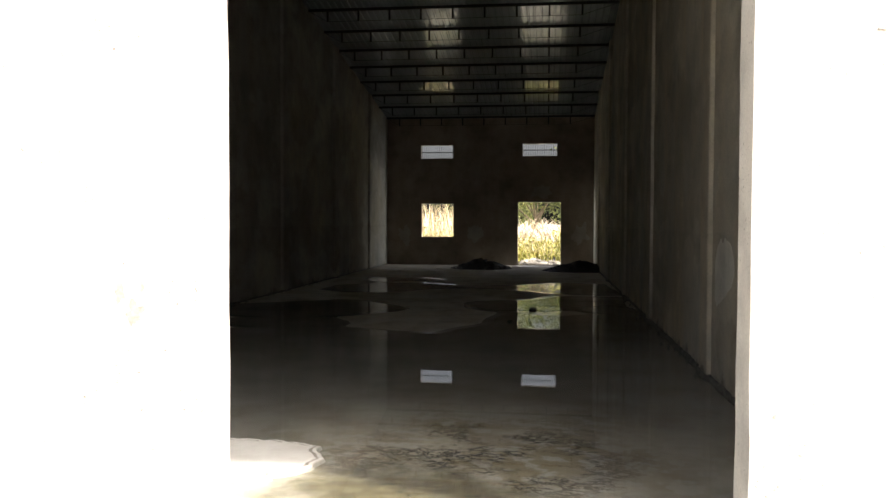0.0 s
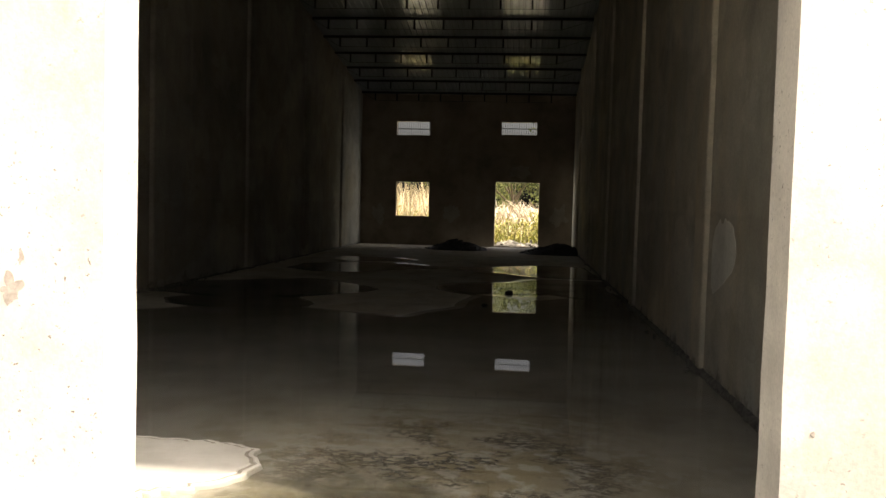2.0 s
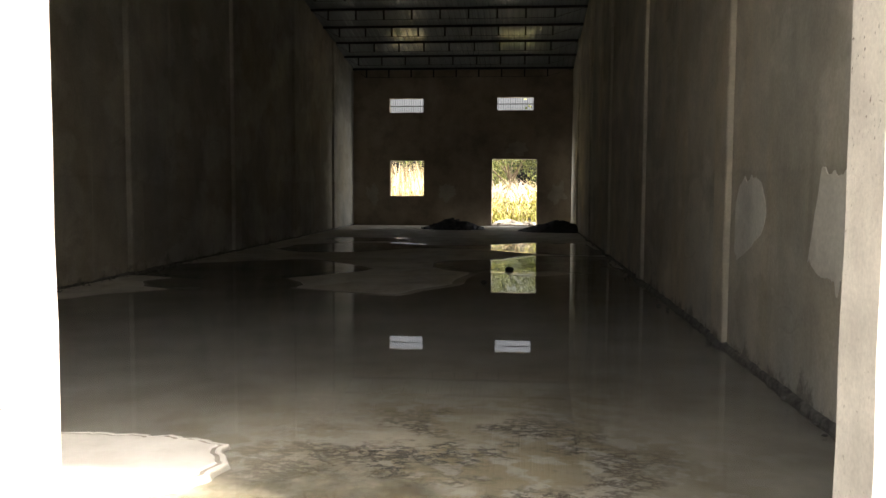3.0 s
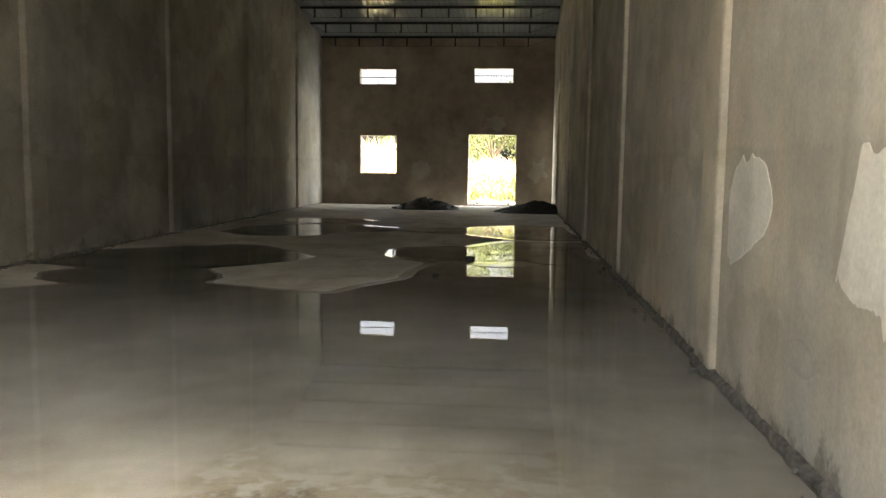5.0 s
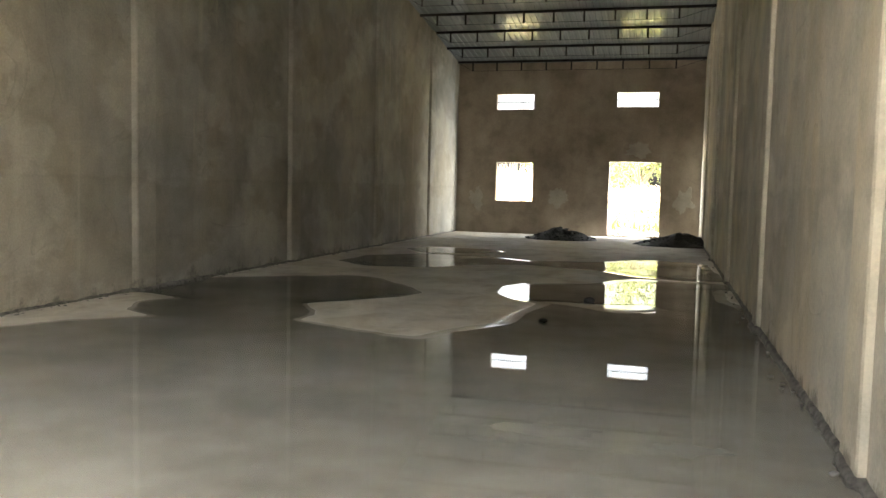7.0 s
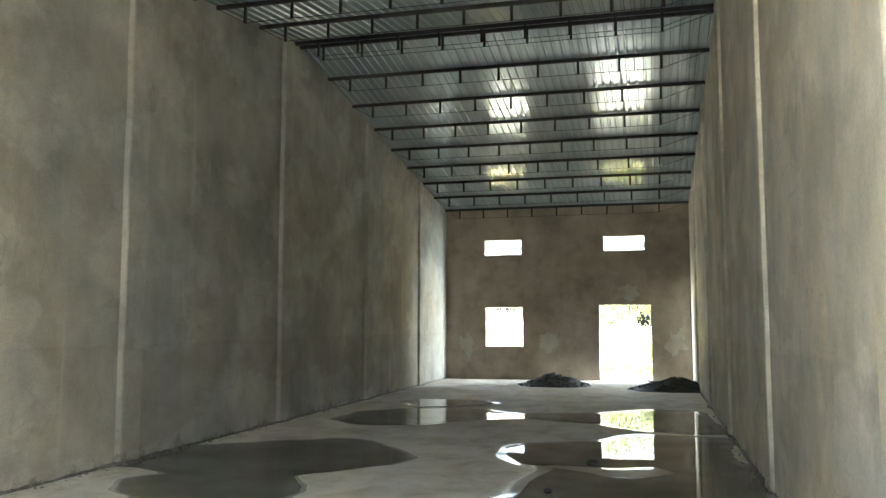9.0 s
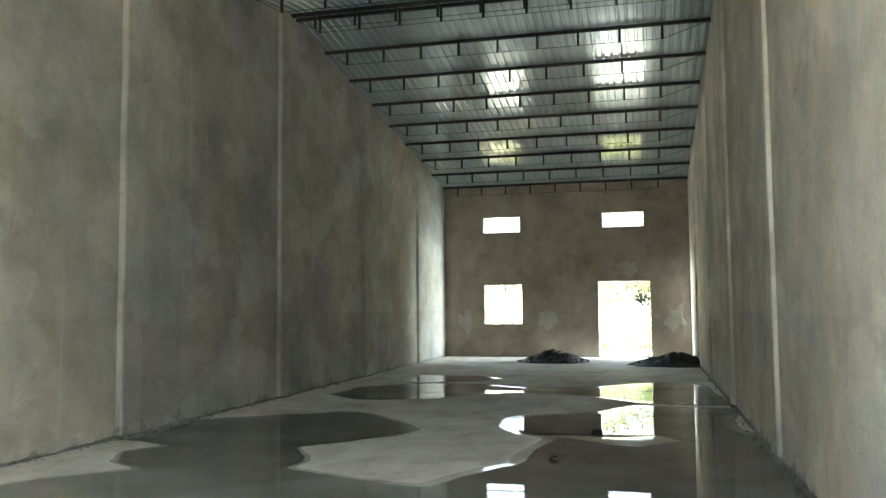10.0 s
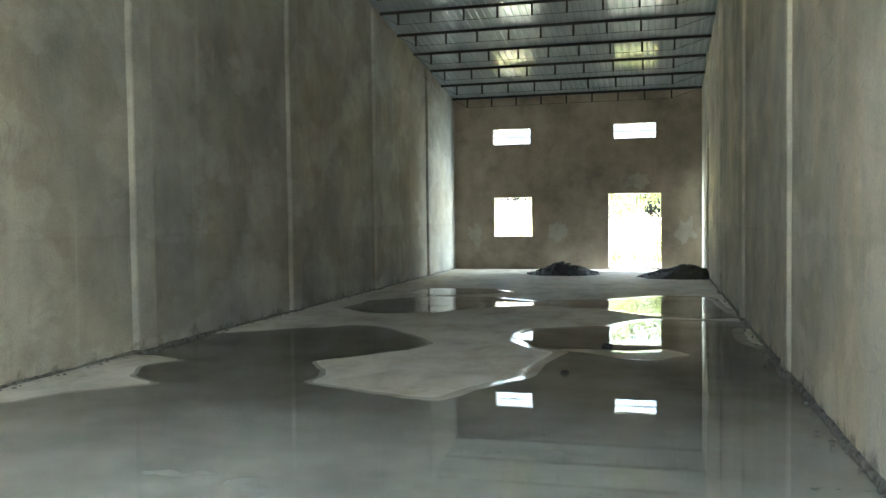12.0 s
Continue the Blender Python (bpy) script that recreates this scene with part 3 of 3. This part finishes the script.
def brushed_patch(y0, y1, top, foot, seed, arch=0.25, slant=0.0, flare=0.0):
    """A skim brushed upwards on the right wall: torn strokes along its top, runs along its foot."""
    bm = bmesh.new()
    k, cols = 64, []
    for i in range(k + 1):
        u = i / k
        y = y0 + (y1 - y0) * u
        v = abs(2 * u - 1)
        zt = top - arch * v ** 4 - flare * max(0.0, v - 0.55) / 0.45 + 0.06 * noise.noise((y * 9, seed, 0)) + 0.022 * noise.noise((y * 24, seed, 4))
        run = max(0.0, noise.noise((y * 11, seed, 7)) - 0.2) * 0.22
        zb = foot + slant * (1 - u) + 0.10 * v ** 6 + 0.03 * noise.noise((y * 7, seed, 9)) + 0.012 * noise.noise((y * 40, seed, 2)) - run * (1 - v)
        zb = min(zb, zt - 0.01)
        cols.append([bm.verts.new((XR - d, y, z)) for d, z in ((-0.002, zb), (0.004, zb + 0.004), (0.005, zt - 0.004), (-0.002, zt))])
    for c0, c1 in zip(cols, cols[1:]):
        for j in range(3):
            bm.faces.new((c0[j], c0[j + 1], c1[j + 1], c1[j]))
    bm.faces.new(cols[0])
    bm.faces.new(cols[-1])
    return tagged(part("plaster_patch", bm, M_PATCH), PALE, "plaster patch", "plaster patches", "structure")


brushed_patch(6.83, 7.58, 1.29, 0.66, 1, 0.22, 0.28)
brushed_patch(5.33, 6.02, 1.30, 0.75, 5, 0.06, 0.0, 0.42)
M_CHIP = plain("chipped_render", (0.40, 0.34, 0.29), (0.60, 0.53, 0.46), 0.95, scale=40)
CHIP = "brown chip where the limewash has flaked off"
for cx, cz, ru, rv, seed in ((-1.86, 1.0, 0.045, 0.055, 2), (-1.93, 1.1, 0.03, 0.04, 6), (-1.82, 1.13, 0.012, 0.03, 8), (1.04, 0.61, 0.009, 0.009, 3), (1.45, 2.25, 0.03, 0.008, 5)):
    splotch("flaked_patch", (cx, YF, cz), "y", ru, rv, seed, M_CHIP, CHIP, thick=0.003, wild=0.9)
M_BPATCH = plaster("back_patch_render", (0.33, 0.30, 0.25), (0.39, 0.36, 0.30), (0.30, 0.26, 0.2), 0.3)
splotch("plaster_patch", (-4.72, YB, 1.05), "y", 0.24, 0.28, 3, M_BPATCH, PALE, wild=0.9)
splotch("plaster_patch", (-2.33, YB, 1.1), "y", 0.25, 0.28, 12, M_BPATCH, PALE, wild=0.9)
splotch("plaster_patch", (-0.1, YB, 2.45), "y", 0.3, 0.22, 14, M_BPATCH, PALE, wild=0.9)
splotch("plaster_patch", (1.15, YB, 1.05), "y", 0.25, 0.3, 17, M_BPATCH, PALE, wild=0.9)


# ---- loose things ----
def clod(bm, c, r, seed):
    res = bmesh.ops.create_icosphere(bm, subdivisions=1, radius=r)
    sq = Vector((random.uniform(0.7, 1.3), random.uniform(0.7, 1.3), random.uniform(0.5, 0.9)))
    for v in res["verts"]:
        v.co = Vector(c) + v.co * sq * (1 + 0.5 * noise.noise(v.co / r * 0.9 + Vector((seed, 0, 0))))


def heap(x, y, rx, ry, h, seed, label, stop=9.0):
    """A low pile of ash and clods."""
    random.seed(seed)
    bm = bmesh.new()
    k, rings = 48, 14
    top = lambda u: max(0.0, 1 - u) ** 0.9
    prev = None
    for j in range(rings + 1):
        u = j / rings
        row = []
        for i in range(k):
            a = 2 * math.pi * i / k
            px, py = rx * u * math.cos(a), ry * u * math.sin(a)
            z = h * top(u)
            z *= 1 + 0.35 * noise.noise((px * 3 + seed, py * 3, 0))
            z += 0.05 * noise.noise((px * 11, py * 11, seed)) * (1 - u)
            e = 1 + 0.18 * noise.noise((math.cos(a) * 2, math.sin(a) * 2, seed)) * u
            row.append(bm.verts.new((min(px * e, stop), py * e, max(z, 0.0) if j < rings else -0.01)))
        if prev:
            for i in range(k):
                bm.faces.new((prev[i], prev[(i + 1) % k], row[(i + 1) % k], row[i]))
        prev = row
    bmesh.ops.remove_doubles(bm, verts=bm.verts[:k], dist=0.001)
    root = tagged(new("ash_heap"), label, "heap")
    root.location = (x, y, 0.008)
    part("mound", bm, M_HEAP, root)
    bm = bmesh.new()
    for _ in range(170):
        a, u = random.uniform(0, 2 * math.pi), random.random() ** 0.6 * 0.97
        px, py = rx * u * math.cos(a), ry * u * math.sin(a)
        r = random.uniform(0.012, 0.045)
        px = min(px, stop - 0.05)
        clod(bm, (px, py, h * top(u) + r * 0.1), r, random.uniform(0, 99))
    tagged(part("clods", bm, M_HEAP, root), kind="stuff")
    return root


heap(-1.95, 25.3, 0.95, 0.75, 0.31, 4, "low heap of black ash and clods on the dry floor")
heap(1.05, 24.4, 1.15, 0.75, 0.31, 9, "flat heap of black ash spilled against the wall", XR - 1.05 - 0.012)


def stone(x, y, r, label, mat=None):
    bm = bmesh.new()
    res = bmesh.ops.create_icosphere(bm, subdivisions=2, radius=r)
    for v in res["verts"]:
        v.co = Vector((v.co.x * 1.25, v.co.y, v.co.z * 0.75)) * (1 + 0.35 * noise.noise(v.co / r + Vector((x, y, 0))))
    ob = part("stone", bm, mat or M_HEAP)
    ob.location = (x, y, r * 0.35)
    return tagged(ob, label, "stone", "loose stones")


def cement_spill():
    """A thin dried pour of cement with a worn rim."""
    root = tagged(new("cement_spill"), "thin dried pour of pale cement on the wet floor", "cement spill")
    root.location = (-2.0, 4.63, 0)

    def edge(a, inset):
        c, q = math.cos(a), math.sin(a)
        rx, ry = 0.77, 0.50
        k = (abs(c / rx) ** 2.8 + abs(q / ry) ** 2.8) ** (-1 / 2.8)
        k *= 1 + 0.05 * noise.noise((c * 2, q * 2, 4)) + (0.09 * noise.noise((c * 6, q * 6, 1)) + 0.07 * noise.noise((c * 19, q * 19, 1))) * (0.3 + 0.7 * (c > 0.2))
        cut = 1 - 0.20 * max(0.0, math.cos(a + 0.75)) ** 3
        return (k * cut - inset) * c, (k * cut - inset) * q

    def rings(levels, cap, bm):
        k, prev = 120, None
        for inset, z in levels:
            row = [bm.verts.new((*edge(2 * math.pi * i / k, inset), z)) for i in range(k)]
            if prev:
                for i in range(k):
                    bm.faces.new((prev[i], prev[(i + 1) % k], row[(i + 1) % k], row[i]))
            prev = row
        if cap:
            bm.faces.new(prev)
        return bm
    m_slab = plain("dried_cement", (0.58, 0.55, 0.49), (0.70, 0.67, 0.61), 0.9, scale=5)
    part("slab", rings([(0.0, -0.02), (0.012, 0.006), (0.03, 0.009), (0.036, 0.004), (0.058, 0.004), (0.066, 0.012), (0.1, 0.014)], True, bmesh.new()), m_slab, root)
    part("rim", rings([(0.034, 0.0), (0.038, 0.0065), (0.056, 0.0065), (0.06, 0.0)], False, bmesh.new()), plain("damp_cement", (0.24, 0.21, 0.17), (0.42, 0.38, 0.31), 0.7, scale=9), root, "darker damp rim")


cement_spill()


def mortar_chips(x, side, count, seed):
    """Crumbs fallen from the foot of the wall."""
    random.seed(seed)
    bm = bmesh.new()
    for _ in range(count):
        r = random.uniform(0.006, 0.022)
        clod(bm, (x - side * (0.05 + abs(random.gauss(0, 0.05))), random.uniform(YI + 0.2, 20), 0.006 + r * 0.3), r, random.uniform(0, 99))
    tagged(part("mortar_chips", bm, M_STONE), "grey crumbs of mortar along the wall foot", "debris", kind="stuff")


mortar_chips(XL, -1, 200, 61)
mortar_chips(XR, 1, 30, 62)
for k, (sx, sr) in enumerate(((-0.72, 0.03), (-0.55, 0.02), (0.3, 0.035), (0.41, 0.02))):
    ob = stone(sx, YB + 0.12, sr, "small stone on the door sill", M_STONE)
    ob.location.z = 0.045 + sr * 0.5
stone(-0.16, 13.42, 0.05, "dark stone lying in the shallow water")
stone(-0.46, 11.78, 0.032, "small dark stone half under water")

# ---- behind the building ----
random.seed(21)


def rubble():
    bm = bmesh.new()
    for _ in range(360):
        r = random.uniform(0.05, 0.24)
        clod(bm, (random.uniform(-3.5, 3.0), random.uniform(28.9, 31.6), -0.14 + r * 0.4), r, random.uniform(0, 99))
    return tagged(part("rubble", bm, M_RUBBLE), "pale broken stones and lumps behind the doorway", "rubble", kind="stuff")


rubble()


def blades(name, count, x0, x1, y0, y1, h0, h1, wid, mat, label, lean=0.35):
    """Bent strips of grass, three quads each."""
    verts, faces = [], []
    for _ in range(count):
        x, y, h = random.uniform(x0, x1), random.uniform(y0, y1), random.uniform(h0, h1)
        a, b = random.uniform(0, 2 * math.pi), random.uniform(0, 2 * math.pi)
        dx, dy = math.cos(a) * wid, math.sin(a) * wid
        lx, ly = math.cos(b) * lean * h * random.random(), math.sin(b) * lean * h * random.random()
        base = len(verts)
        for s, ww in ((0, 1), (0.4, 1.0), (0.75, 0.7), (1, 0.1)):
            cx, cy, cz = x + lx * s * s, y + ly * s * s, -0.16 + h * (s - 0.12 * s * s * lean)
            verts += [(cx - dx * ww, cy - dy * ww, cz), (cx + dx * ww, cy + dy * ww, cz)]
        faces += [(base + 2 * i, base + 2 * i + 1, base + 2 * i + 3, base + 2 * i + 2) for i in range(3)]
    return tagged(new(name, mesh_from(name, verts, faces, mat)), label, "grass", kind="stuff")


blades("green_grass", 9000, -12, 8, 30.6, 37, 0.3, 0.85, 0.018, M_GREEN, "yellow-green rough grass behind the building", 1.3)
blades("straw_grass", 5000, -12, 9, 31.5, 39, 0.4, 1.1, 0.014, M_REED, "bent dry straw-coloured grass in the sun", 1.2)
blades("dry_reeds", 4500, -17, -2.6, 32, 42, 1.4, 2.7, 0.014, M_REED, "tall dry golden reeds in the sun", 0.45)
blades("reed_plumes", 2600, -18, 12, 35.5, 42, 1.3, 2.15, 0.04, M_PLUME, "pale reed plumes in the sun", 1.2)


def tree(x, y, h, spread, seed):
    random.seed(seed)
    root = tagged(new("tree"), "leafy dark green tree behind the reeds", "tree", "trees behind the building")
    root.location = (x, y, -0.16)
    bm = bmesh.new()
    segs = [((0, 0, 0), (0.1, 0.0, h * 0.45), 0.16, 0.11)]
    tips = []
    for i in range(7):
        a = 2 * math.pi * i / 7 + random.random()
        s = (0.1 * random.random(), 0, h * random.uniform(0.3, 0.45))
        e = (math.cos(a) * spread * 0.6, math.sin(a) * spread * 0.6, h * random.uniform(0.55, 0.9))
        segs.append((s, e, 0.07, 0.025))
        tips.append(Vector(e))
    for s, e, r0, r1 in segs:
        s, e = Vector(s), Vector(e)
        m = Matrix.Translation((s + e) / 2) @ (e - s).to_track_quat("Z", "Y").to_matrix().to_4x4()
        bmesh.ops.create_cone(bm, cap_ends=True, segments=7, radius1=r0, radius2=r1, depth=(e - s).length, matrix=m)
    part("trunk", bm, M_BARK, root, "brown tree trunk with limbs")
    verts, faces = [], []
    for _ in range(46):
        c = random.choice(tips) + Vector([random.gauss(0, 1) for _ in range(3)]) * spread * 0.38
        c.z = max(c.z, h * 0.3)
        for _ in range(110):
            p = c + Vector([random.gauss(0, 1) for _ in range(3)]) * spread * 0.13
            q = Euler([random.uniform(0, 6.3) for _ in range(3)]).to_matrix()
            s = random.uniform(0.05, 0.11)
            base = len(verts)
            verts += [p + q @ Vector(v) * s for v in ((-1, 0, 0), (0, -0.45, 0.1), (1, 0, 0), (0, 0.45, 0.1))]
            faces.append((base, base + 1, base + 2, base + 3))
    crown = new("crown", mesh_from("crown", verts, faces, M_LEAF))
    crown.parent = root


def shrub(x, y, w, h, seed):
    """A low straggling bush: stems and many narrow leaves."""
    random.seed(seed)
    root = tagged(new("shrub"), "low straggling yellow-green bush in the sun", "shrub", "shrubs behind the building")
    root.location = (x, y, -0.16)
    bm = bmesh.new()
    ends = []
    for _ in range(9):
        a, r = random.uniform(0, 6.3), random.uniform(0.2, 1.0) * w
        e = (math.cos(a) * r, math.sin(a) * r, h * random.uniform(0.55, 1.0))
        ends.append(Vector(e))
        rod(bm, (0, 0, 0), e, 0.012, 5)
    part("stems", bm, M_BARK, root, "thin brown stems")
    verts, faces = [], []
    for _ in range(520):
        p = random.choice(ends) * random.uniform(0.35, 1.05) + Vector([random.gauss(0, 1) for _ in range(3)]) * 0.14
        q = Euler([random.uniform(0, 6.3) for _ in range(3)]).to_matrix()
        k = random.uniform(0.05, 0.11)
        base = len(verts)
        verts += [p + q @ Vector(v) * k for v in ((-1, 0, 0), (0, -0.3, 0.12), (1, 0, 0), (0, 0.3, 0.12))]
        faces.append((base, base + 1, base + 2, base + 3))
    leaves = new("leaves", mesh_from("leaves", verts, faces, M_SHRUB))
    leaves.parent = root


M_SHRUB = leafy("shrub_leaf", (0.14, 0.17, 0.03), (0.50, 0.44, 0.10))
random.seed(77)
for i in range(16):
    shrub(-5.5 + 0.62 * i + random.uniform(-0.2, 0.2), random.uniform(31.2, 35.0), random.uniform(0.5, 0.8), random.uniform(0.8, 1.5), 300 + i)
for i, (x, y, h, s) in enumerate([(2.6, 45, 5.5, 2.6), (-0.6, 45.5, 4.4, 2.2), (-3.2, 52, 4.2, 2.4), (-13.0, 50, 4.5, 2.4)]):
    tree(x, y, h, s, 40 + i)
